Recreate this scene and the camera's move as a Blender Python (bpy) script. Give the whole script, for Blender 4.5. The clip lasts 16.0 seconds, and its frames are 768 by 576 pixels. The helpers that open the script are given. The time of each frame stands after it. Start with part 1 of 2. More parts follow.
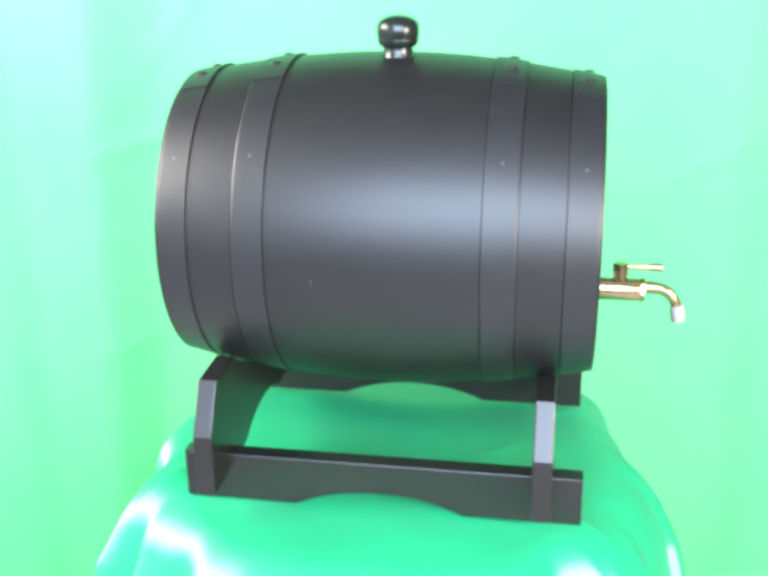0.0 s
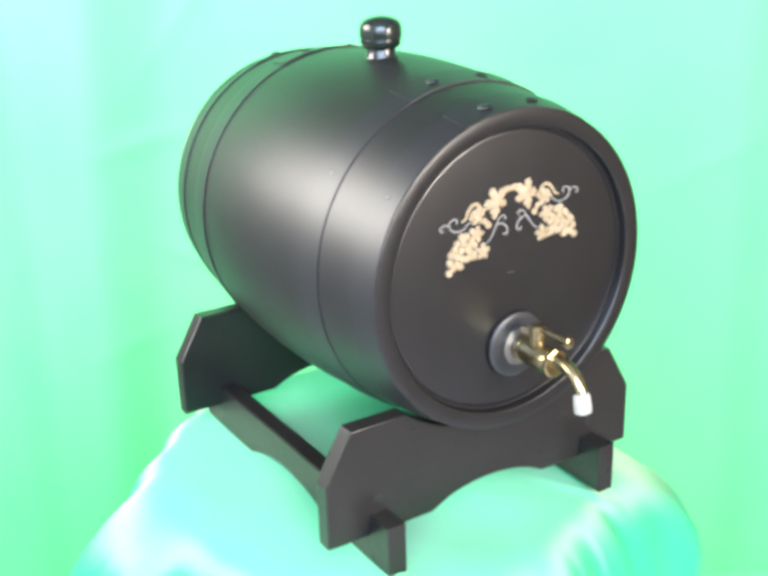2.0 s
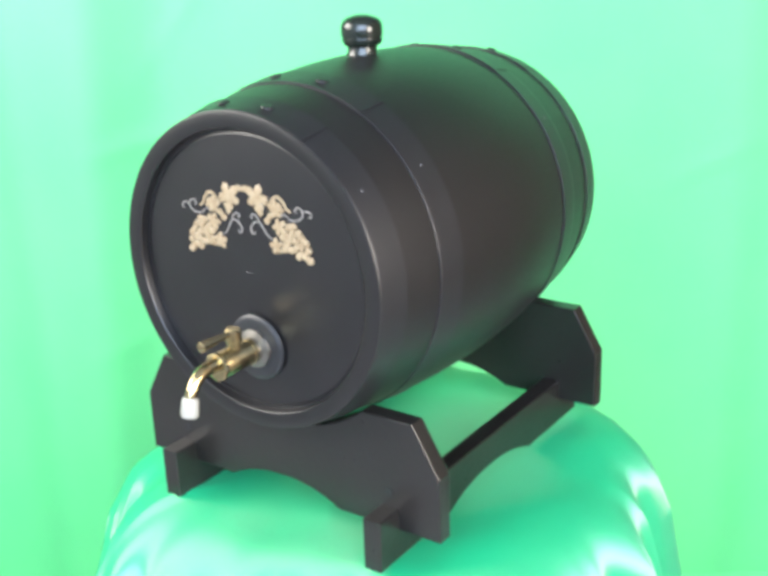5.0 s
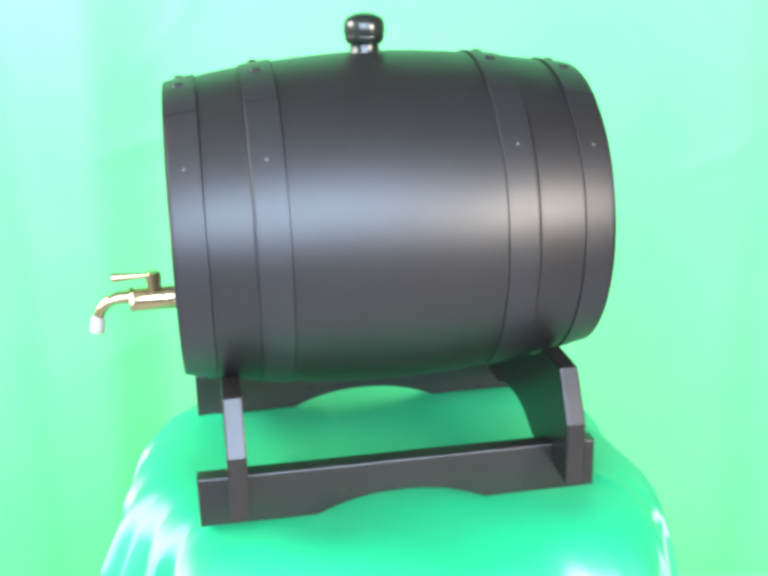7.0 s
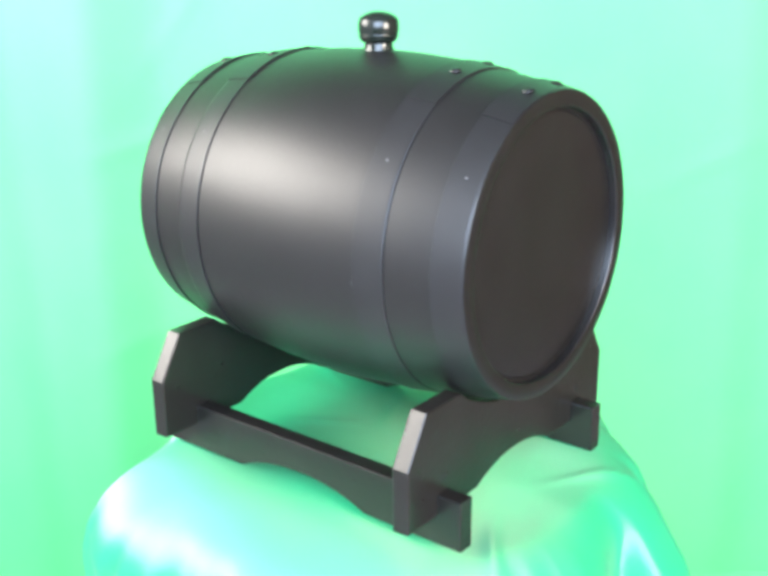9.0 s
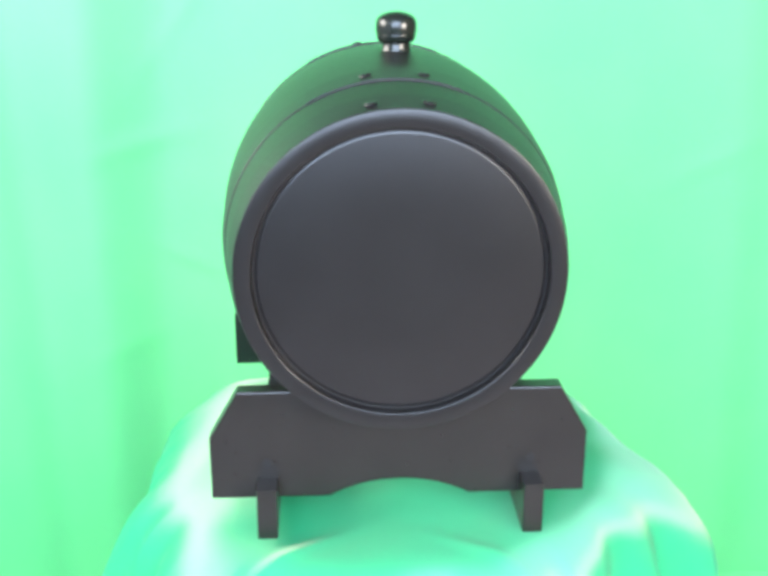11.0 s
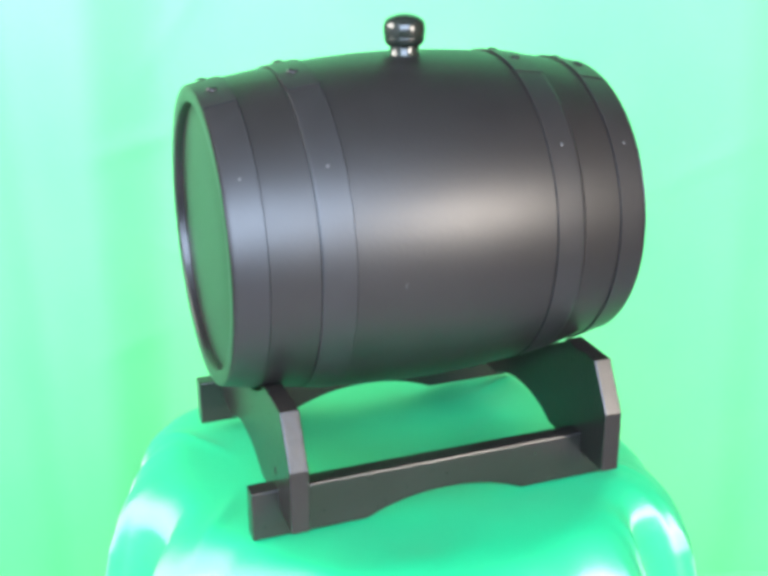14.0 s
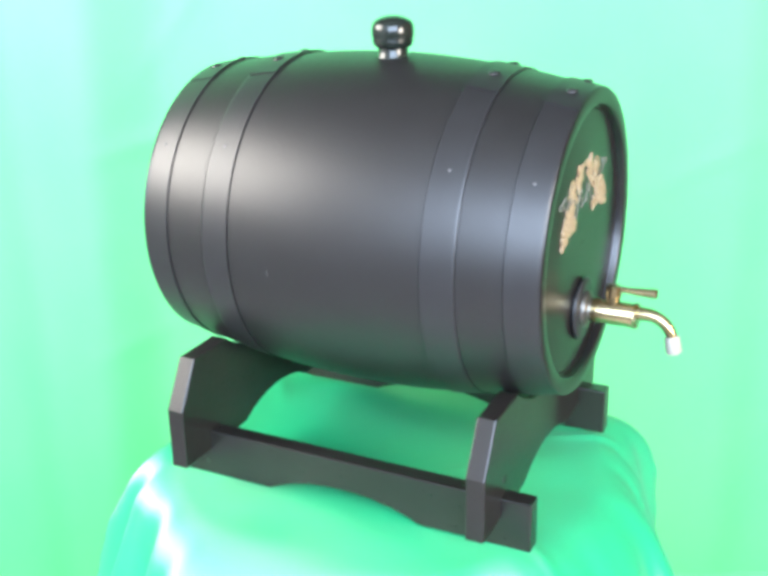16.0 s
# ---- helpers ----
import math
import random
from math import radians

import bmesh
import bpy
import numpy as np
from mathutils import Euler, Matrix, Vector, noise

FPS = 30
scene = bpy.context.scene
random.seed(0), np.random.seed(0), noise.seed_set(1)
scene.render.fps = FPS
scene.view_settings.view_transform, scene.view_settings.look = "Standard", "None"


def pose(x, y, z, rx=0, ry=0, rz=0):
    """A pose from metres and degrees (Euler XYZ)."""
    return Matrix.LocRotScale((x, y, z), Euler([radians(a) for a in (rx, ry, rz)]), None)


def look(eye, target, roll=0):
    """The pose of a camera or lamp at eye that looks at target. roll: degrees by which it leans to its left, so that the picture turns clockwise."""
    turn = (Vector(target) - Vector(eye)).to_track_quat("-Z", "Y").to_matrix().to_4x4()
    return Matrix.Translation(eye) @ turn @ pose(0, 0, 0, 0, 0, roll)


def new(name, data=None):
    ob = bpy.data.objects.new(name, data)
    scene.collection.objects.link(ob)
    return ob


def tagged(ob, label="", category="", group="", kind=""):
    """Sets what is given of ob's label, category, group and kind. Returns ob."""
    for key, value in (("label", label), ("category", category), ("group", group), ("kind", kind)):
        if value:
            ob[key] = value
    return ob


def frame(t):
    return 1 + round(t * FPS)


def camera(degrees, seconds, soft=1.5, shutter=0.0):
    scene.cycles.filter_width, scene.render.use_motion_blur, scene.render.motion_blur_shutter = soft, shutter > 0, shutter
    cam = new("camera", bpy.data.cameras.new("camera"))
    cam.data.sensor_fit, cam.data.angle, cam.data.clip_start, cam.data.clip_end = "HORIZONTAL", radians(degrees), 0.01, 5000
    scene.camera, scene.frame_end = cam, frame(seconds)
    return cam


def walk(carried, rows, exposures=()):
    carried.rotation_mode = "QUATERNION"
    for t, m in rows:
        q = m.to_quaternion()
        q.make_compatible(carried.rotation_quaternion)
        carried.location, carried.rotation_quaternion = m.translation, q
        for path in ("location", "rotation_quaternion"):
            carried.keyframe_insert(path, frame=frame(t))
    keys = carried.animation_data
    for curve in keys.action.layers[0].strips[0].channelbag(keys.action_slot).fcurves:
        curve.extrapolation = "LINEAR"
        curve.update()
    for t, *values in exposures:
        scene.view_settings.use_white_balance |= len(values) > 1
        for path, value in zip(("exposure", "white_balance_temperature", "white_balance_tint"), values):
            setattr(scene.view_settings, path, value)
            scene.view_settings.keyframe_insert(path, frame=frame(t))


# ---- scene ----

# ---- camera: fixed on its stand ----
cam = camera(38.8, 16.0, soft=4.1)
cam_pose = pose(0, -1.0, 0.5348, 90 - 20.05, 0, 0.18) @ pose(0, 0, 0, 0, 0, -0.94)
walk(cam, [(0, cam_pose), (16, cam_pose)], [(0, 0.02), (1.5, 0.05), (2.5, -0.10), (3.5, -0.32), (4.2, -0.36), (6.3, -0.09), (8, 0.0), (10.3, -0.18), (11, -0.29), (12.5, -0.25), (14, -0.06), (16, 0.0)])

# ---- the turntable: seconds and degrees of turn ----
TURN = [(0, -9.6), (0.5, -20.0), (1, -33.5), (1.5, -44.5), (2, -57.6), (2.5, -67.2), (3, -80.9), (3.5, -91.5), (4, -104.0),
        (4.2, -108.4), (6.3, -153.5), (6.5, -158.4), (7, -170.4), (7.5, -181.9), (8, -194.0), (8.2, -198.7), (10.3, -250.3),
        (10.5, -255.0), (11, -267.0), (11.5, -278.4), (12, -291.1), (12.5, -303.0), (13, -315.8), (13.5, -326.4), (14, -340.2),
        (14.5, -351.4), (15, -362.5), (15.5, -373.2), (16, -386.0)]
SEAT = pose(0.0102, 0.0003, 0, 1.06, 0.34, 0)   # the load stands a little off the axle and leans a little

# ---- light: windows of the room, sky outside ----
world = bpy.data.worlds.new("sky")
scene.world = world
world.use_nodes = True
sky = world.node_tree.nodes.new("ShaderNodeTexSky")
sky.sky_type, sky.sun_disc, sky.sun_elevation, sky.sun_rotation = "NISHITA", False, radians(35), radians(120)
world.node_tree.links.new(sky.outputs[0], world.node_tree.nodes["Background"].inputs[0])
world.node_tree.nodes["Background"].inputs[1].default_value = 0.1


def window_light(name, m, w, h, watts, colour):
    lamp = bpy.data.lights.new(name, "AREA")
    lamp.shape, lamp.size, lamp.size_y, lamp.energy, lamp.color = "RECTANGLE", w, h, watts, colour
    ob = new(name, lamp)
    ob.matrix_world = m
    return ob


ROOM_X, ROOM_Y0, ROOM_Y1, FLOOR_Z, CEIL_Z = 2.0, -3.2, 1.25, -0.95, 3.0
window_light("window_light_side", look((-1.98, -0.15, 1.2), (0, -0.15, 1.2)), 1.5, 1.1, 122, (1.0, 0.95, 0.88))
window_light("window_light_east", look((1.98, -2.25, 0.85), (0, -2.25, 0.85)), 1.4, 0.95, 195, (1.0, 0.90, 0.80))
window_light("window_light_back", look((-0.05, -3.18, 1.70), (-0.05, 0, 1.70)), 3.1, 2.06, 415, (0.61, 0.76, 1.0))


# ---- materials ----
def material(name, colour, rough=0.5, metal=0.0, specular=0.5, vary=0.15, scale=30.0, bump=0.0, bump_scale=200.0, coat=0.0, sheen=0.0, second=None):
    mat = bpy.data.materials.new(name)
    mat.use_nodes = True
    nt = mat.node_tree
    n, link = nt.nodes, nt.links.new
    b = n["Principled BSDF"]
    tc = n.new("ShaderNodeTexCoord")
    big = n.new("ShaderNodeTexNoise")
    big.inputs["Scale"].default_value, big.inputs["Detail"].default_value = scale, 4
    fine = n.new("ShaderNodeTexNoise")
    fine.inputs["Scale"].default_value, fine.inputs["Detail"].default_value = bump_scale, 3
    for t in (big, fine):
        link(tc.outputs["Object"], t.inputs["Vector"])
    ramp = n.new("ShaderNodeMapRange")
    ramp.inputs["From Min"].default_value, ramp.inputs["From Max"].default_value = 0.3, 0.7
    link(big.outputs["Fac"], ramp.inputs["Value"])
    mix = n.new("ShaderNodeMix")
    mix.data_type = "RGBA"
    other = second or [c * (1 - vary) for c in colour]
    mix.inputs["A"].default_value, mix.inputs["B"].default_value = (*colour, 1), (*other, 1)
    link(ramp.outputs[0], mix.inputs["Factor"])
    link(mix.outputs["Result"], b.inputs["Base Color"])
    rr = n.new("ShaderNodeMapRange")
    rr.inputs["To Min"].default_value, rr.inputs["To Max"].default_value = rough * 0.88, min(1, rough * 1.12)
    link(fine.outputs["Fac"], rr.inputs["Value"])
    link(rr.outputs[0], b.inputs["Roughness"])
    b.inputs["Metallic"].default_value = metal
    b.inputs["Specular IOR Level"].default_value = specular
    b.inputs["Coat Weight"].default_value = coat
    b.inputs["Sheen Weight"].default_value = sheen
    if bump:
        bp = n.new("ShaderNodeBump")
        bp.inputs["Strength"].default_value, bp.inputs["Distance"].default_value = bump, 0.002
        link(fine.outputs["Fac"], bp.inputs["Height"])
        link(bp.outputs[0], b.inputs["Normal"])
    return mat


BLACK = material("black_satin_paint", (0.009, 0.0085, 0.009), 0.43, 0, 0.62, 0.25, 25, 0.06, 260)
HEAD = material("black_head_paint", (0.009, 0.0085, 0.009), 0.33, 0, 0.58, 0.25, 25, 0.06, 260)
HOOP = material("black_hoop_plastic", (0.012, 0.012, 0.0135), 0.43, 0, 0.62, 0.2, 40, 0.05, 300)
STAND = material("black_stained_board", (0.016, 0.0145, 0.0135), 0.29, 0, 0.52, 0.3, 18, 0.12, 180)
GLOSS = material("glossy_black_plastic", (0.010, 0.015, 0.012), 0.22, 0, 0.55, 0.1, 60)
COLLAR = material("dark_grey_rubber", (0.017, 0.018, 0.020), 0.42, 0, 0.6, 0.2, 80)
BRASS = material("polished_brass", (0.50, 0.41, 0.23), 0.25, 1, 0.5, 0.25, 90, 0.04, 300)
NICKEL = material("nickel_nut", (0.24, 0.23, 0.21), 0.42, 1, 0.5, 0.15, 90)
WHITE = material("milky_nozzle", (0.36, 0.345, 0.30), 0.45, 0, 0.5, 0.1, 120)
GOLD = material("cream_gold_print", (0.34, 0.265, 0.165), 0.45, 0, 0.4, 0.3, 160, 0.05, 400, second=(0.24, 0.17, 0.095))
TENDRIL = material("tan_print", (0.23, 0.21, 0.19), 0.45, 0, 0.4, 0.2, 160)
PIN = material("pale_pin", (0.12, 0.12, 0.125), 0.45, 0.2, 0.5, 0.2, 200)
SATIN = material("green_satin", (0.006, 0.45, 0.190), 0.62, 0, 0.9, 0.12, 9, 0.10, 500, sheen=0.04)
SATIN.node_tree.nodes["Principled BSDF"].inputs["IOR"].default_value = 2.0
SATIN.node_tree.nodes["Principled BSDF"].inputs["Specular Tint"].default_value = (1.0, 1.0, 0.84, 1)   # dyed threads


def weave(mat, amount):
    """Satin: the gloss runs along one way of the weave."""
    nt = mat.node_tree
    b = nt.nodes["Principled BSDF"]
    way = nt.nodes.new("ShaderNodeVectorTransform")
    way.vector_type, way.convert_from, way.convert_to = "VECTOR", "OBJECT", "WORLD"
    way.inputs[0].default_value = (math.cos(radians(27)), -math.sin(radians(27)), 0)
    nt.links.new(way.outputs[0], b.inputs["Tangent"])
    b.inputs["Anisotropic"].default_value = amount


weave(SATIN, 0.97)
BACKDROP = material("green_backdrop_cloth", (0.166, 0.635, 0.258), 0.8, 0, 0.3, 0.14, 2.2, 0.15, 600, sheen=0.15, second=(0.130, 0.605, 0.240))
DARKWALL = material("dark_wall_paint", (0.075, 0.075, 0.07), 0.8, 0, 0.3, 0.15, 3, 0.2, 90)
PLASTER = material("grey_plaster", (0.38, 0.38, 0.39), 0.85, 0, 0.3, 0.1, 3, 0.2, 90)
WOODWALL = material("brown_panelling", (0.27, 0.17, 0.10), 0.6, 0, 0.4, 0.3, 4, 0.2, 60)
FLOORM = material("pale_floor", (0.50, 0.455, 0.47), 0.5, 0, 0.4, 0.2, 5, 0.2, 60)
CEILM = material("ceiling_paint", (0.22, 0.22, 0.22), 0.9, 0, 0.3, 0.05, 3)


# ---- mesh helpers ----
def mesh_object(name, bm, mat, smooth=True, sharp=38):
    me = bpy.data.meshes.new(name)
    bmesh.ops.recalc_face_normals(bm, faces=bm.faces)
    for f in bm.faces:
        f.smooth = smooth
    bm.to_mesh(me)
    bm.free()
    me.materials.append(mat)
    if smooth:
        me.set_sharp_from_angle(angle=radians(sharp))
    return new(name, me)


def part(name, bm, mat, parent, label="", smooth=True, sharp=38):
    ob = mesh_object(name, bm, mat, smooth, sharp)
    ob.parent = parent
    if label:
        ob["label"] = label
    return ob


def thing(name, label, category, group=""):
    return tagged(new(name), label, category, group)


def revolve(profile, axis="x", n=96, centre=(0, 0, 0), close=True):
    """profile: (along, radius) from one end to the other; radius 0 closes the end."""
    bm = bmesh.new()
    rings = []
    for a, r in profile:
        ring = []
        for k in range(1 if r < 1e-6 else n):
            u = 2 * math.pi * k / n
            c, s = r * math.cos(u), r * math.sin(u)
            p = {"x": (a, c, s), "z": (c, s, a), "y": (c, a, s)}[axis]
            ring.append(bm.verts.new([p[i] + centre[i] for i in range(3)]))
        rings.append(ring)
    pairs = list(zip(rings, rings[1:]))
    for q, w in pairs:
        for k in range(n):
            j = (k + 1) % n
            if len(q) == 1 and len(w) == 1:
                continue
            if len(q) == 1:
                bm.faces.new((q[0], w[j], w[k]))
            elif len(w) == 1:
                bm.faces.new((q[k], q[j], w[0]))
            else:
                bm.faces.new((q[k], q[j], w[j], w[k]))
    if close:
        for ring in (rings[0], rings[-1]):
            if len(ring) > 1:
                bm.faces.new(ring)
    return bm


def slab(outline, lo, hi, axis, bevel=0.0014):
    """An outline extruded from lo to hi along an axis; axis x takes (y, z), axis y takes (x, z)."""
    bm = bmesh.new()
    put = (lambda a, b, c: (c, a, b)) if axis == "x" else (lambda a, b, c: (a, c, b))
    low = [bm.verts.new(put(a, b, lo)) for a, b in outline]
    top = [bm.verts.new(put(a, b, hi)) for a, b in outline]
    bm.faces.new(low), bm.faces.new(top[::-1])
    n = len(outline)
    for k in range(n):
        bm.faces.new((low[k], top[k], top[(k + 1) % n], low[(k + 1) % n]))
    bmesh.ops.recalc_face_normals(bm, faces=bm.faces)
    if bevel:
        rim = [e for e in bm.edges if any(len(f.verts) == n for f in e.link_faces)]
        bmesh.ops.bevel(bm, geom=rim, offset=bevel, segments=2, profile=0.5, affect="EDGES")
    return bm


def box(x0, x1, y0, y1, z0, z1, bevel=0.0):
    return slab([(x0, z0), (x1, z0), (x1, z1), (x0, z1)], y0, y1, "y", bevel)


def tube(points, radii, n=14, cap=True):
    """A round tube along points, each with its radius."""
    bm = bmesh.new()
    pts = [Vector(p) for p in points]
    rings = []
    up = Vector((0, 1, 0))
    for i, p in enumerate(pts):
        t = (pts[min(i + 1, len(pts) - 1)] - pts[max(i - 1, 0)]).normalized()
        a = t.cross(up)
        a = a.normalized() if a.length > 1e-3 else Vector((1, 0, 0))
        b = t.cross(a).normalized()
        r = radii[i] if isinstance(radii, (list, tuple)) else radii
        rings.append([bm.verts.new(p + r * (math.cos(2 * math.pi * k / n) * a + math.sin(2 * math.pi * k / n) * b)) for k in range(n)])
    for q, w in zip(rings, rings[1:]):
        for k in range(n):
            bm.faces.new((q[k], q[(k + 1) % n], w[(k + 1) % n], w[k]))
    if cap:
        bm.faces.new(rings[0][::-1]), bm.faces.new(rings[-1])
    return bm


# ---- the room that closes the place ----
def structure(name, bm, mat, label, smooth=False):
    return tagged(mesh_object(name, bm, mat, smooth), label, "", "", "structure")


def build_room():
    X, y0, y1, z0, z1, t = ROOM_X, ROOM_Y0, ROOM_Y1, FLOOR_Z, CEIL_Z, 0.12
    structure("floor", box(-X - t, X + t, y0 - t, y1 + t, z0 - t, z0), FLOORM, "plain pale grey floor of the room")
    structure("ceiling", box(-X - t, X + t, y0 - t, y1 + t, z1, z1 + t), CEILM, "plain pale grey ceiling of the room")
    structure("wall_north", box(-X - t, X + t, y1, y1 + t, z0, z1), DARKWALL, "plain dark grey wall behind the backdrop")

    def holed(name, axis, at, a0, a1, h, mat, label):
        b0, b1, c0, c1 = h
        bm = bmesh.new()
        for p, q, r, s in ((a0, b0, z0, z1), (b1, a1, z0, z1), (b0, b1, z0, c0), (b0, b1, c1, z1)):
            m = box(p, q, at, at + t, r, s) if axis == "y" else box(at, at + t, p, q, r, s)
            me = bpy.data.meshes.new("piece")
            m.to_mesh(me)
            m.free()
            bm.from_mesh(me)
            bpy.data.meshes.remove(me)
        structure(name, bm, mat, label)

    holed("wall_west", "x", -X - t, y0, y1, (-0.95, 0.65, 0.6, 1.8), PLASTER, "plain grey wall with a window opening")
    holed("wall_east", "x", X, y0, y1, (-3.0, -1.5, 0.32, 1.38), WOODWALL, "plain warm brown wall with a window opening")
    holed("wall_south", "y", y0 - t, -X, X, (-1.65, 1.55, 0.62, 2.78), DARKWALL, "plain dark grey wall with a window opening")


build_room()


CLOTH_TOP = 1.13


def build_backdrop():
    """Green cloth hung behind the table, with long soft upright folds and a few creases."""
    bm = bmesh.new()
    nx, nz = 200, 230
    grid = []
    tall, sweep, bend = CLOTH_TOP - FLOOR_Z, 0.45, 0.10
    turn = bend * math.pi / 2
    for i in range(nx + 1):
        x = -1.25 + 2.5 * i / nx
        col = []
        for j in range(nz + 1):
            d = (tall - bend + turn + sweep) * j / nz       # length along the cloth from its top
            if d < tall - bend:
                y, z, ny, nz_ = 0.98, CLOTH_TOP - d, -1, 0
            elif d < tall - bend + turn:
                a = (d - tall + bend) / bend
                y, z, ny, nz_ = 0.98 - bend * (1 - math.cos(a)), FLOOR_Z + 0.012 + bend * (1 - math.sin(a)), -math.cos(a), math.sin(a)
            else:
                y, z, ny, nz_ = 0.98 - bend - (d - tall + bend - turn), FLOOR_Z + 0.012, 0, 1
            f = 0.0
            for c, w, h, lean in ((-0.54, 0.05, 0.018, 0.03), (-0.43, 0.04, -0.009, 0.06), (0.66, 0.06, 0.011, -0.02), (0.73, 0.06, -0.009, -0.02), (-0.68, 0.04, -0.012, 0.0), (-0.35, 0.15, -0.055, 0.03), (-0.95, 0.07, -0.03, 0), (1.15, 0.07, -0.03, 0), (0.20, 0.20, -0.012, 0.1)):
                f += 0.7 * h * math.exp(-((x - c - lean * z) / w) ** 2)
            f += 0.010 * noise.noise(Vector((x * 1.6, d * 0.6, 3.1))) + 0.004 * noise.noise(Vector((x * 5, d * 3, 8.7)))
            for cx, cz, lean, h in ((-0.45, 0.10, 0.25, 0.006), (-0.40, -0.12, -0.5, 0.005), (-0.50, -0.30, 0.4, 0.004), (0.60, 0.05, 0.5, 0.004), (0.55, 0.45, -0.6, 0.004), (-0.35, 0.35, 1.2, 0.004)):
                f += h * math.exp(-((z - cz - lean * (x - cx)) / 0.02) ** 2) * math.exp(-((x - cx) / 0.09) ** 2)
            f *= 0.3 if nz_ > 0.9 else 1
            col.append(bm.verts.new((x, y + ny * f, z + nz_ * (f + 0.006))))
        grid.append(col)
    for i in range(nx):
        for j in range(nz):
            bm.faces.new((grid[i][j], grid[i + 1][j], grid[i + 1][j + 1], grid[i][j + 1]))
    ob = structure("backdrop", bm, BACKDROP, "bright mint green cloth backdrop with soft folds", True)
    solid = ob.modifiers.new("thickness", "SOLIDIFY")
    solid.thickness, solid.offset = 0.002, -1
    return ob


build_backdrop()

# ---- the turntable's cloth ----
TABLE_R = 0.212
CREASES = [(0.10, 0.0, 0.6, 0.05, 0.0018), (0.05, -0.07, 1.9, 0.04, 0.0015), (-0.19, 0.10, 2.2, 0.05, 0.003), (0.19, 0.11, 0.5, 0.05, 0.003), (0.20, -0.12, 2.6, 0.05, 0.003), (-0.20, -0.08, 0.9, 0.05, 0.003)]   # x, y, way, length, height


def build_cloth():
    bm = bmesh.new()
    na, ns = 420, 140
    rings = []
    for j in range(ns + 1):
        s = 0.62 * j / ns
        ring = []
        for k in range(na if j else 1):
            a = 2 * math.pi * k / na
            ca, sa = math.cos(a), math.sin(a)
            rim = TABLE_R + 0.012 * noise.noise(Vector((ca * 1.2, sa * 1.2, 5))) + 0.010 * math.exp(-((math.degrees(a) + 97 + 180) % 360 - 180) ** 2 / 2 / 11 ** 2)
            bend = 0.05
            fold = (0.55 * math.sin(9 * a + 1.3 * math.sin(2 * a + 1)) + 0.3 * math.sin(17 * a + 2 * math.sin(3 * a)) + 0.5 * noise.noise(Vector((ca * 3, sa * 3, 1.7))))
            # two corners of the square cloth stand out from the drape
            corner = sum(h * math.exp(-((math.degrees(a) - c + 180) % 360 - 180) ** 2 / 2 / w ** 2) for c, w, h in ((-99, 10, 1.0), (53, 11, 1.0), (150, 16, 0.45), (-20, 15, 0.3)))
            fine = 0.5 * math.sin(31 * a + 3 * math.sin(2 * a)) + noise.noise(Vector((ca * 9, sa * 9, s * 4)))
            pleat = 1 - 2 * abs(noise.noise(Vector((ca * 6.5, sa * 6.5, 4.4 + s * 1.2)))) ** 0.7
            if s < rim:
                r, z = s, -0.004
            else:
                u = s - rim
                full = bend * 1.2
                if u < full:
                    t = u / full * 1.2
                    r, z = rim + bend * math.sin(t), -0.004 - bend * (1 - math.cos(t))
                else:
                    d = u - full
                    r = rim + bend * math.sin(1.2) + d * 0.30
                    z = -0.004 - bend * (1 - math.cos(1.2)) - d * 0.93
                grow = min(1, u / 0.10)
                r += grow * (0.024 * fold + 0.007 * fine + 0.010 * pleat) + 0.044 * corner * (math.sin(min(1, u / 0.075) * math.pi / 2) if u < 0.075 else max(0.0, 1 - (u - 0.075) / 0.11))
            x, y = r * ca, r * sa
            # the cloth sinks away outside the stand's footprint
            away = math.hypot(max(0.0, abs(x) - 0.190), max(0.0, y - 0.145, -y - 0.19))
            z -= 3.0 * away ** 2 if away < 0.06 else 3.0 * 0.06 ** 2 + 0.36 * (away - 0.06)
            edge = max(0.0, min(1.0, (s - 0.10) / 0.12))
            z += (0.0012 + 0.004 * edge) * noise.noise(Vector((x * 14, y * 14, 2.2))) - 0.001
            for cx, cy, way, long, h in CREASES:
                u, v = (x - cx) * math.cos(way) + (y - cy) * math.sin(way), (y - cy) * math.cos(way) - (x - cx) * math.sin(way)
                z += h * math.exp(-(u / long) ** 2) * math.exp(-((v - 1.2 * u * u) / 0.007) ** 2)
            ring.append(bm.verts.new((x, y, z)))
        rings.append(ring)
    for q, w in zip(rings, rings[1:]):
        for k in range(na):
            j = (k + 1) % na
            bm.faces.new((q[0], w[k], w[j]) if len(q) == 1 else (q[k], w[k], w[j], q[j]))
    ob = mesh_object("table_cloth", bm, SATIN)
    tagged(ob, "shiny green satin cloth draped in folds over a round turntable", "cloth")
    solid = ob.modifiers.new("thickness", "SOLIDIFY")
    solid.thickness, solid.offset = 0.001, -1
    return ob


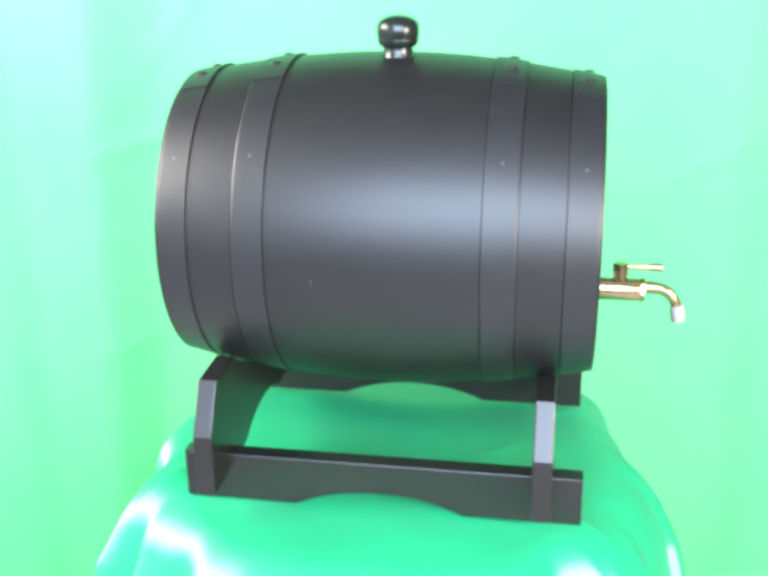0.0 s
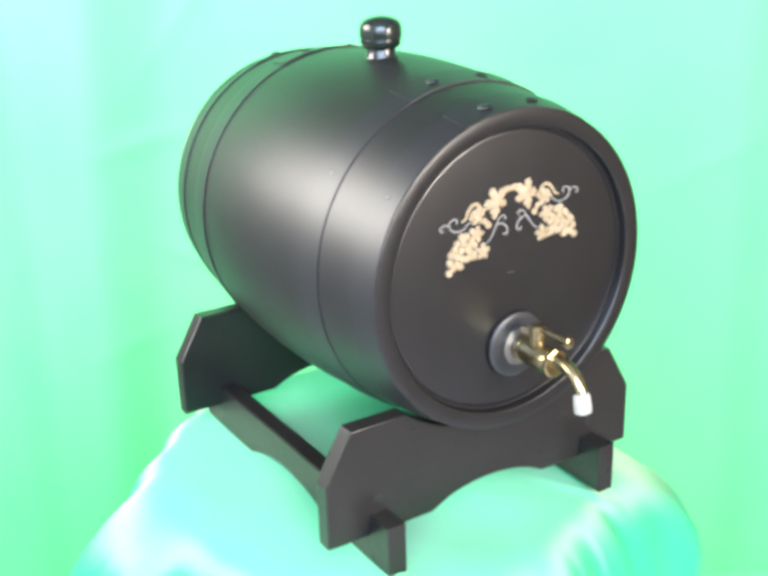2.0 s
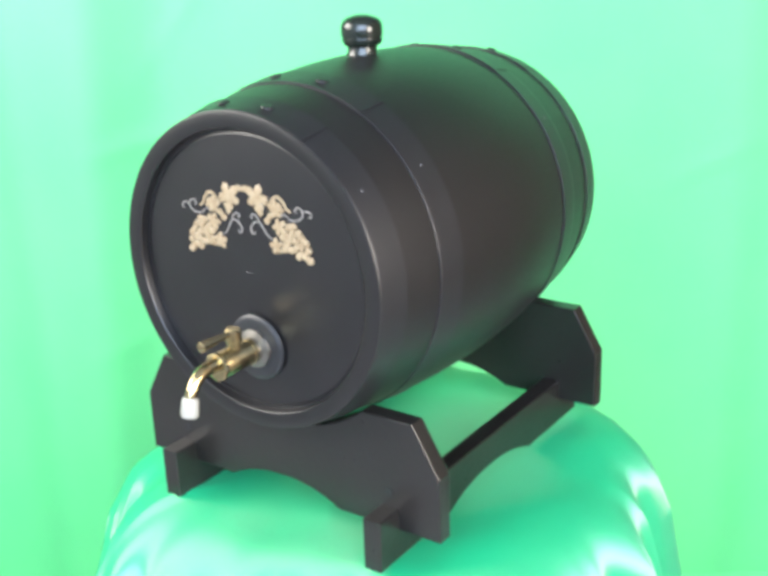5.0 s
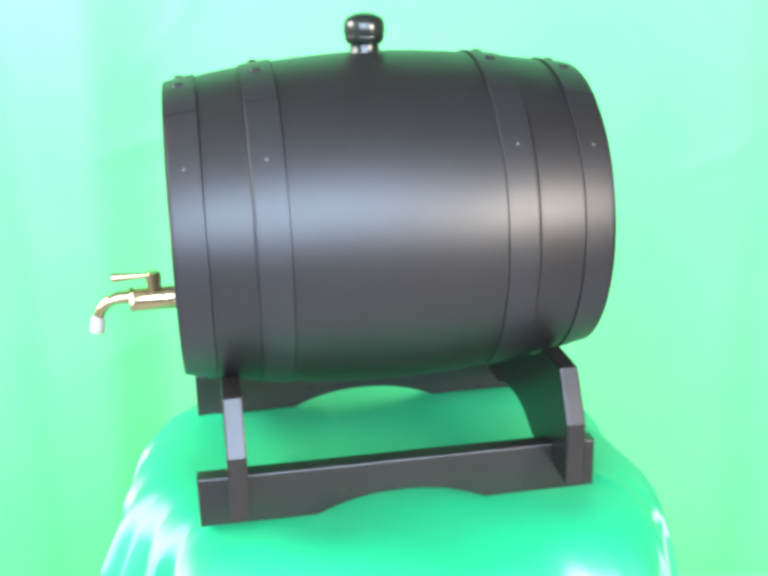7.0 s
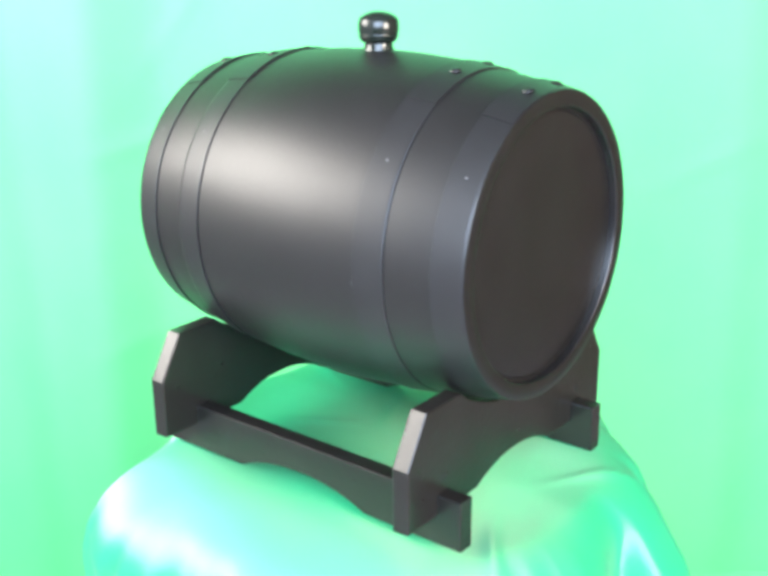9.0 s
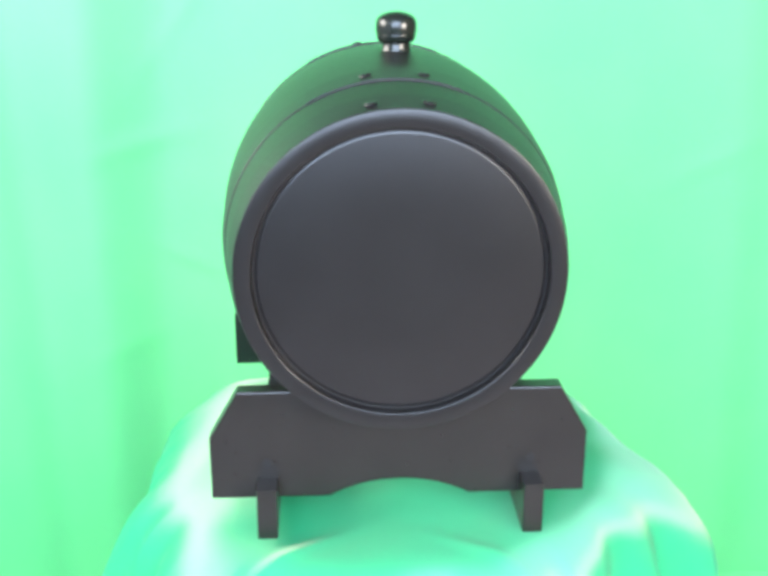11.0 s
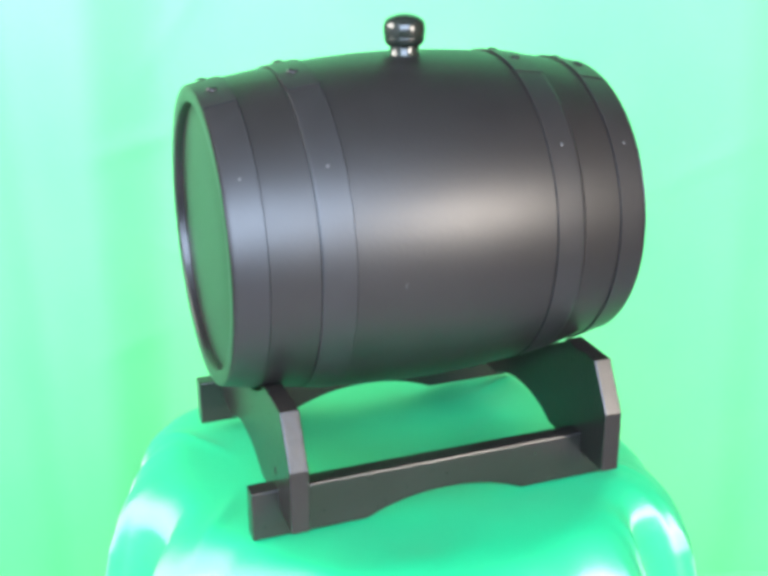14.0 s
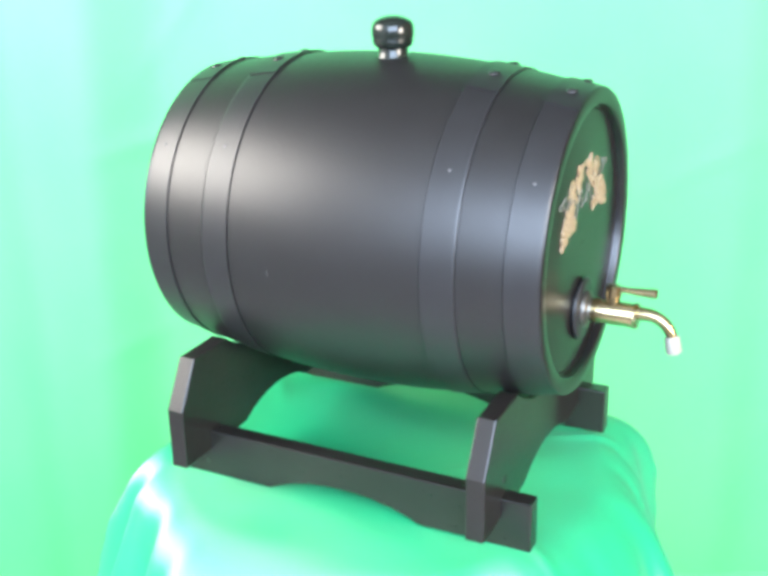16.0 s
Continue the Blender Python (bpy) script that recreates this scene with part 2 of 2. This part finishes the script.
def build_table():
    top = thing("round_turntable", "plain round turntable hidden under the green cloth", "turntable")
    part("tabletop", revolve([(-0.060, 0.165), (-0.055, 0.172), (-0.030, 0.172), (-0.012, 0.150), (-0.009, 0.135)], "z", 64), WOODWALL, top)
    part("column", revolve([(FLOOR_Z, 0.16), (FLOOR_Z + 0.03, 0.16), (FLOOR_Z + 0.05, 0.05), (-0.061, 0.05)], "z", 32), WOODWALL, top)
    return top


# ---- the cradle ----
X1, X2, RAIL_L, PLATE_W = 0.1390, 0.1560, 0.1834, 0.1658
RAIL_O, RAIL_I, PLATE_M, PLATE_TW, PLATE_T = 0.1253, 0.1074, 0.0854, 0.1405, 0.1295
RAIL_H, RAIL_ARCH, PLATE_ARCH, PLATE_B = 0.0473, 0.0776, 0.0618, 0.0270
BAR_F, BAR_R, BAR_END, BAR_MID, BAR_Z, BAR_Y = 0.1870, -0.1908, 0.1335, 0.1545, 0.2427, 0.0018

RECESS = 0.0065


def barrel_radius(x):
    m, h = (BAR_F + BAR_R) / 2, (BAR_F - BAR_R) / 2
    return BAR_MID - (BAR_MID - BAR_END) * abs((x - m) / h) ** 1.9


def arch(half, base, rise, n=18):
    """A shallow arch from +half to -half with an eased start."""
    pts = []
    for k in range(n + 1):
        u = 1 - 2 * k / n
        pts.append((half * u, base + rise * (1 - abs(u) ** 2.2)))
    return pts


def build_stand():
    stand = thing("barrel_stand", "black wooden barrel cradle of two plates on two rails", "barrel stand")
    seat_r = barrel_radius(X1) + 0.0015
    lim = math.asin((BAR_Z - PLATE_T) / seat_r)
    cradle = [(BAR_Y + seat_r * math.cos(a), BAR_Z + seat_r * math.sin(a)) for a in np.linspace(math.pi + lim, 2 * math.pi - lim, 25)]
    outline = [(PLATE_W, PLATE_B), (PLATE_W, PLATE_M), (PLATE_TW, PLATE_T)] + cradle[::-1] + [(-PLATE_TW, PLATE_T), (-PLATE_W, PLATE_M), (-PLATE_W, PLATE_B)] + arch(PLATE_ARCH, PLATE_B, 0.0155)[::-1]
    part("cross_plate", slab(outline, X1, X2, "x"), STAND, stand, sharp=20)
    part("cross_plate", slab(outline, -X2 - 0.003, -X1 - 0.003, "x"), STAND, stand, sharp=20)
    # a countersunk screw through each plate over each rail
    for sx in (1, -1):
        for y in (-RAIL_O + 0.009, RAIL_O - 0.009):
            at = X2 if sx > 0 else X2 + 0.003
            part("screw", revolve([(sx * (at - 0.001), 0.0042), (sx * (at + 0.0004), 0.0040), (sx * (at + 0.0006), 0.0030), (sx * (at + 0.0002), 0.0016), (sx * (at + 0.0002), 0)], "x", 16, (0, y, RAIL_H + 0.014)), HOOP, stand)
    rail = [(RAIL_L, 0), (RAIL_L, RAIL_H), (-RAIL_L, RAIL_H), (-RAIL_L, 0)] + arch(RAIL_ARCH, 0, 0.0165)[::-1]
    part("rail", slab(rail, -RAIL_O, -RAIL_I, "y"), STAND, stand, sharp=20)
    part("rail", slab(rail, RAIL_I, RAIL_O, "y"), STAND, stand, sharp=20)
    return stand


# ---- the barrel ----
def build_hoop(barrel, x_out, x_in):
    """A flat band, thin at its outer edge and proud at its inner one, with a riveted lap on top."""
    x0, x1 = min(x_out, x_in), max(x_out, x_in)

    def lift(x):
        return 0.0007 + 0.0006 * abs(x - x_out) / abs(x_in - x_out)

    e, n = 0.0002, 10
    xs = [x0 + (x1 - x0) * k / n for k in range(n + 1)]
    prof = [(x0, barrel_radius(x0) - 0.003), (x0, barrel_radius(x0) + lift(x0) - e)]
    prof += [(min(max(x, x0 + e), x1 - e), barrel_radius(x) + lift(x)) for x in xs]
    prof += [(x1, barrel_radius(x1) + lift(x1) - e), (x1, barrel_radius(x1) - 0.003)]
    hoop = part("hoop", revolve(prof, "x", 144, (0, BAR_Y, BAR_Z), False), HOOP, barrel, "flat black hoop with a riveted lap")
    # the lap of the hoop's two ends, laid over the top
    bm = bmesh.new()
    rows = []
    thick = 0.0009
    for a in np.linspace(radians(60), radians(111), 30):
        row = []
        for x, up in ((x0 + 0.0001, -0.0006), (x0 + 0.0001, thick), (x1 - 0.0001, thick), (x1 - 0.0001, -0.0006)):
            r = barrel_radius(x) + lift(x) + up
            row.append(bm.verts.new((x, BAR_Y + r * math.cos(a), BAR_Z + r * math.sin(a))))
        rows.append(row)
    for q, w in zip(rows, rows[1:]):
        for k in range(3):
            bm.faces.new((q[k], q[k + 1], w[k + 1], w[k]))
    bm.faces.new(rows[0]), bm.faces.new(rows[-1][::-1])
    part("hoop_lap", bm, HOOP, hoop, sharp=20)
    xm = (x0 + x1) / 2
    for a in (80.0, 99.0):
        r = barrel_radius(xm) + lift(xm) + thick - 0.0002
        dome = revolve([(0, 0.0056), (0.0008, 0.0052), (0.0016, 0.0040), (0.0021, 0.0022), (0.0023, 0)], "z", 20)
        ob = part("rivet", dome, HOOP, hoop)
        ob.matrix_basis = pose(xm, BAR_Y + r * math.cos(radians(a)), BAR_Z + r * math.sin(radians(a)), a - 90, 0, 0)
    for a in (36.0, 144.0):
        r = barrel_radius(xm) + lift(xm)
        pin = part("pin", revolve([(0, 0.0014), (0.0004, 0.0010), (0.0006, 0)], "z", 12), PIN, hoop, "tiny pale pin head")
        pin.matrix_basis = pose(xm, BAR_Y + r * math.cos(radians(a)), BAR_Z + r * math.sin(radians(a)), a - 90, 0, 0)
    return hoop


def build_head(barrel, name, sgn, label):
    """A chime ring that slopes in to a recessed flat head."""
    end = BAR_F if sgn > 0 else -BAR_R
    prof = [(end - 0.012, BAR_END - 0.004), (end - 0.0007, BAR_END + 0.0013), (end - 0.0002, BAR_END + 0.0011), (end, BAR_END + 0.0006), (end, BAR_END - 0.0118),
            (end - 0.0002, BAR_END - 0.0124), (end - 0.0007, BAR_END - 0.0129), (end - 0.0020, BAR_END - 0.0132), (end - 0.0074, BAR_END - 0.0142),
            (end - 0.0077, BAR_END - 0.0158), (end - 0.0068, BAR_END - 0.0172), (end - RECESS, BAR_END - 0.0190), (end - RECESS, 0.05), (end - RECESS, 0)]
    bm = revolve([(sgn * a, r) for a, r in prof], "x", 144, (0, BAR_Y, BAR_Z), False)
    return part(name, bm, HEAD, barrel, label)


def curve_points(points, per=8):
    """A smooth curve through points."""
    p = [Vector(q) for q in points]
    p = [2 * p[0] - p[1]] + p + [2 * p[-1] - p[-2]]
    out = []
    for i in range(1, len(p) - 2):
        for k in range(per):
            t = k / per
            a, b, c, d = p[i - 1:i + 3]
            out.append(0.5 * (2 * b + (c - a) * t + (2 * a - 5 * b + 4 * c - d) * t * t + (3 * b - a - 3 * c + d) * t ** 3))
    return out + [p[-2]]


HEAD_X = BAR_F - RECESS


def build_ornament(barrel):
    """A printed vine: mirrored grape bunches, leaves and tendrils, a little out of level."""
    lean = radians(3.6)
    base = part("vine_ornament", bmesh.new(), GOLD, barrel, "cream gold vine with grapes and leaves")

    def design(cx, cy):
        u, v = (cx - 575) / 7560, (330 - cy) / 6828
        c, s = math.cos(-lean), math.sin(-lean)
        return c * u - s * v, s * u + c * v

    def placed(u, v, side):
        u *= side
        c, s = math.cos(lean), math.sin(lean)
        return 0.0019 + c * u - s * v, 0.2803 + s * u + c * v

    def flat(name, pts, side, mat, high):
        bm = bmesh.new()
        low = [bm.verts.new((HEAD_X - 0.0003, *placed(u, v, side))) for u, v in pts]
        cu, cv = sum(p[0] for p in pts) / len(pts), sum(p[1] for p in pts) / len(pts)
        top = [bm.verts.new((HEAD_X + high, *placed(cu + (u - cu) * 0.84, cv + (v - cv) * 0.84, side))) for u, v in pts]
        mid = bm.verts.new((HEAD_X + high * 1.6, *placed(cu, cv, side)))
        n = len(pts)
        for k in range(n):
            bm.faces.new((low[k], low[(k + 1) % n], top[(k + 1) % n], top[k]))
            bm.faces.new((top[k], top[(k + 1) % n], mid))
        part(name, bm, mat, base)

    def grape(cx, cy, r, side, high=0.0009):
        u, v = design(cx, cy)
        flat("grape", [(u + r / 7306 * math.cos(2 * math.pi * k / 12), v + r / 7306 * math.sin(2 * math.pi * k / 12)) for k in range(12)], side, GOLD, high)

    def leaf(cx, cy, r, turn, side, lobes=5):
        u, v = design(cx, cy)
        pts = []
        n = lobes * 8
        for k in range(n):
            a = 2 * math.pi * k / n
            f = (1.0, 0.84, 0.86, 0.66, 0.44, 0.64, 0.84, 0.82)[k % 8] * (1.0 + 0.10 * math.sin(1.9 * (k // 8) + 1))
            pts.append((u + r / 7306 * f * math.cos(a + turn), v + r / 7306 * f * math.sin(a + turn)))
        flat("leaf", pts, side, GOLD, 0.0012)

    def scroll(points, width, side, mat, name="tendril"):
        pts = curve_points([(*design(*p), 0) for p in points], 6)
        bm = bmesh.new()
        rows = []
        for i, p in enumerate(pts):
            t = (pts[min(i + 1, len(pts) - 1)] - pts[max(i - 1, 0)]).normalized()
            nrm = Vector((-t.y, t.x, 0))
            w = width / 7306 * (0.55 + 0.45 * math.sin(math.pi * (i + 1) / (len(pts) + 1)))
            row = []
            for off, h in ((-w, -0.0003), (-w * 0.8, 0.0005), (w * 0.8, 0.0005), (w, -0.0003)):
                q = p + nrm * off
                row.append(bm.verts.new((HEAD_X + h, *placed(q.x, q.y, side))))
            rows.append(row)
        for q, w in zip(rows, rows[1:]):
            for k in range(3):
                bm.faces.new((q[k], q[k + 1], w[k + 1], w[k]))
        part(name, bm, mat, base)

    bunch = [(915, 278), (885, 318), (943, 310), (988, 303), (1012, 330), (922, 350), (965, 348), (1040, 352), (1003, 372), (1055, 392), (965, 392), (932, 402), (1010, 415), (1068, 445), (1035, 425), (900, 372), (868, 342), (950, 272), (905, 330), (985, 430)]
    for side in (1, -1):
        for cx, cy in bunch:
            grape(cx, cy, 25.5, side, 0.0018)
        leaf(672, 145, 92, 1.15, side)
        leaf(690, 205, 44, -1.4, side, 3)
        leaf(815, 190, 62, 0.4, side)
        grape(845, 165, 19, side)
        grape(868, 190, 17, side)
        grape(748, 262, 24, side)
        grape(772, 232, 22, side)
        leaf(840, 285, 62, -0.6, side)
        leaf(812, 398, 58, 2.9, side, 5)
        leaf(878, 405, 40, -0.4, side, 3)
        scroll([(560, 106), (590, 100), (628, 104)], 22, side, GOLD, "stem")
        scroll([(720, 170), (770, 165), (810, 125), (850, 122), (885, 150), (905, 180), (938, 192)], 11, side, GOLD, "stem")
        scroll([(795, 368), (745, 345), (705, 300), (685, 277), (640, 285), (612, 318), (618, 345), (640, 348), (646, 332)], 6, side, TENDRIL)
        scroll([(685, 277), (668, 250), (636, 238), (616, 252), (628, 266)], 5.5, side, TENDRIL)
        scroll([(850, 222), (890, 212), (930, 235), (985, 232), (1022, 205), (1020, 172), (985, 160), (966, 178), (980, 192)], 6, side, TENDRIL)
        scroll([(1020, 190), (1050, 175), (1085, 180), (1090, 202), (1070, 205)], 5.5, side, TENDRIL)
    return base


TAP_Y, TAP_Z = 0.0058, 0.1790


def build_tap(barrel):
    x = HEAD_X
    c = (0, TAP_Y, TAP_Z)
    tap = part("tap", revolve([(x + 0.0105, 0.0095), (x + 0.0115, 0.0108), (x + 0.0540, 0.0108), (x + 0.0555, 0.0098), (x + 0.0560, 0.005)], "x", 40, c), BRASS, barrel, "polished brass lever tap")
    part("collar", revolve([(x - 0.001, 0.0255), (x + 0.0014, 0.0255), (x + 0.0015, 0.0280), (x + 0.0022, 0.0287), (x + 0.0040, 0.0284), (x + 0.0052, 0.0268), (x + 0.0057, 0.0240), (x + 0.0058, 0.012)], "x", 64, c), COLLAR, tap, "dark grey rubber collar")
    part("nut", revolve([(x + 0.005, 0.0160), (x + 0.006, 0.0170), (x + 0.0085, 0.0166), (x + 0.0098, 0.0135), (x + 0.0105, 0.0112), (x + 0.0125, 0.0109)], "x", 40, c), NICKEL, tap, "bright nickel nut")
    part("body_groove", revolve([(x + 0.0150, 0.0106), (x + 0.0153, 0.0113), (x + 0.0172, 0.0113), (x + 0.0175, 0.0106)], "x", 40, c), BRASS, tap)
    part("end_ring", revolve([(x + 0.0520, 0.0106), (x + 0.0525, 0.0121), (x + 0.0555, 0.0121), (x + 0.0562, 0.0108)], "x", 8, c), BRASS, tap, smooth=False)
    # lever
    part("lever_stem", revolve([(TAP_Z + 0.008, 0.0068), (TAP_Z + 0.0145, 0.0064), (TAP_Z + 0.0155, 0.0074), (TAP_Z + 0.0245, 0.0072), (TAP_Z + 0.0260, 0.0057), (TAP_Z + 0.0264, 0)], "z", 24, (x + 0.0315, TAP_Y, 0)), BRASS, tap)
    high = TAP_Z + 0.0230
    part("lever", tube([(x + 0.034, TAP_Y, high), (x + 0.044, TAP_Y, high), (x + 0.0715, TAP_Y + 0.0005, high), (x + 0.0722, TAP_Y + 0.0005, high)], [0.0026, 0.0026, 0.0044, 0.0030], 18), BRASS, tap)
    # bent spout
    path = [(x + 0.054, TAP_Y, TAP_Z + 0.003), (x + 0.0645, TAP_Y, TAP_Z + 0.003)]
    for k in range(1, 11):
        a = radians(75) * k / 10
        path.append((x + 0.0645 + 0.025 * math.sin(a), TAP_Y, TAP_Z + 0.003 - 0.025 * (1 - math.cos(a))))
    part("spout", tube(path, [0.0060, 0.0060] + [0.0058 - 0.0009 * k / 10 for k in range(1, 11)], 18), BRASS, tap)
    a = radians(78)
    tip = Vector(path[-1])
    way = Vector((math.cos(a), 0, -math.sin(a)))
    part("nozzle", tube([tip - way * 0.002, tip + way * 0.0005, tip + way * 0.0124, tip + way * 0.0140], [0.0055, 0.0070, 0.0074, 0.0064], 20), WHITE, tap, "milky white plastic nozzle")
    # the tap is a little shorter than its parts were drawn
    for ob in [tap, *tap.children]:
        for v in ob.data.vertices:
            v.co.x = x + (v.co.x - x) * 0.945
    return tap


def build_bung(barrel):
    z = BAR_Z + BAR_MID - 0.0015
    prof = [(0, 0.0160), (0.003, 0.0144), (0.0085, 0.0140), (0.0092, 0.0162), (0.0112, 0.0181), (0.0145, 0.0194), (0.0158, 0.0196), (0.0163, 0.0188), (0.0170, 0.0187), (0.0176, 0.0198),
            (0.0215, 0.0202), (0.0265, 0.0200), (0.0300, 0.0191), (0.0322, 0.0176), (0.0345, 0.0140), (0.0362, 0.0095), (0.0372, 0.0045), (0.0374, 0)]
    return part("bung", revolve([(z + 0.96 * a, 0.94 * r) for a, r in prof], "z", 56, (0.0028, BAR_Y - 0.0070, 0), False), GLOSS, barrel, "glossy black turned bung")


def build_barrel():
    barrel = thing("barrel", "satin black wine barrel with brass tap and gold grape ornament", "barrel")
    hoops = ((BAR_F - 0.0012, BAR_F - 0.0290), (0.1190, 0.0905), (-0.1200, -0.0915), (BAR_R + 0.0012, BAR_R + 0.0290))   # outer and inner edge
    # narrow gaps along the hoops' free edges
    gaps = []
    for x_out, x_in in hoops:
        way = math.copysign(0.0005, x_in)
        gaps.append(tuple(sorted((x_in, x_in - way))))
        if abs(x_out) < 0.15:
            gaps.append(tuple(sorted((x_out, x_out + way))))
    body = [(x, barrel_radius(x)) for x in np.linspace(BAR_R + 0.004, BAR_F - 0.004, 60) if not any(g0 - 0.0006 < x < g1 + 0.0006 for g0, g1 in gaps)]
    for g0, g1 in gaps:
        body += [(x, barrel_radius(x) - d) for x, d in ((g0 - 0.0002, 0), (g0 + 0.0001, 0.0008), (g1 - 0.0001, 0.0008), (g1 + 0.0002, 0))]
    body = [(BAR_R + 0.004, BAR_END - 0.006)] + sorted(body) + [(BAR_F - 0.004, BAR_END - 0.006)]
    part("body", revolve([(float(a), float(r)) for a, r in body], "x", 144, (0, BAR_Y, BAR_Z), False), BLACK, barrel)
    for x_out, x_in in hoops:
        build_hoop(barrel, x_out, x_in)
    build_head(barrel, "front_head", 1, "recessed black front head with raised chime")
    build_head(barrel, "rear_head", -1, "recessed plain black rear head with raised chime")
    build_bung(barrel)
    # moulding mark in the middle of the front head, and two small scuffs on the flanks
    mark = tube([(HEAD_X, BAR_Y - 0.0045, BAR_Z), (HEAD_X, BAR_Y + 0.0035, BAR_Z)], 0.0005, 8)
    part("moulding_mark", mark, COLLAR, barrel)
    for x, a, h in ((-0.050, 180 + 4.2, 0.006), (-0.090, -4.5, 0.005)):
        pts = [(x, BAR_Y + (barrel_radius(x) - 0.0001) * math.cos(radians(a + d)), BAR_Z + (barrel_radius(x) - 0.0001) * math.sin(radians(a + d))) for d in (-h * 180, 0, h * 180)]
        part("scuff", tube(pts, [0.0003, 0.0005, 0.0003], 8), PIN, barrel, "faint pale scuff")
    build_tap(barrel)
    build_ornament(barrel)
    return barrel


table = build_table()
cloth = build_cloth()
stand = build_stand()
barrel = build_barrel()


def motions():
    for ob, seat in ((barrel, SEAT), (stand, SEAT), (cloth, Matrix()), (table, Matrix())):
        walk(ob, [(t, pose(0, 0, 0, 0, 0, a) @ seat) for t, a in TURN])


motions()
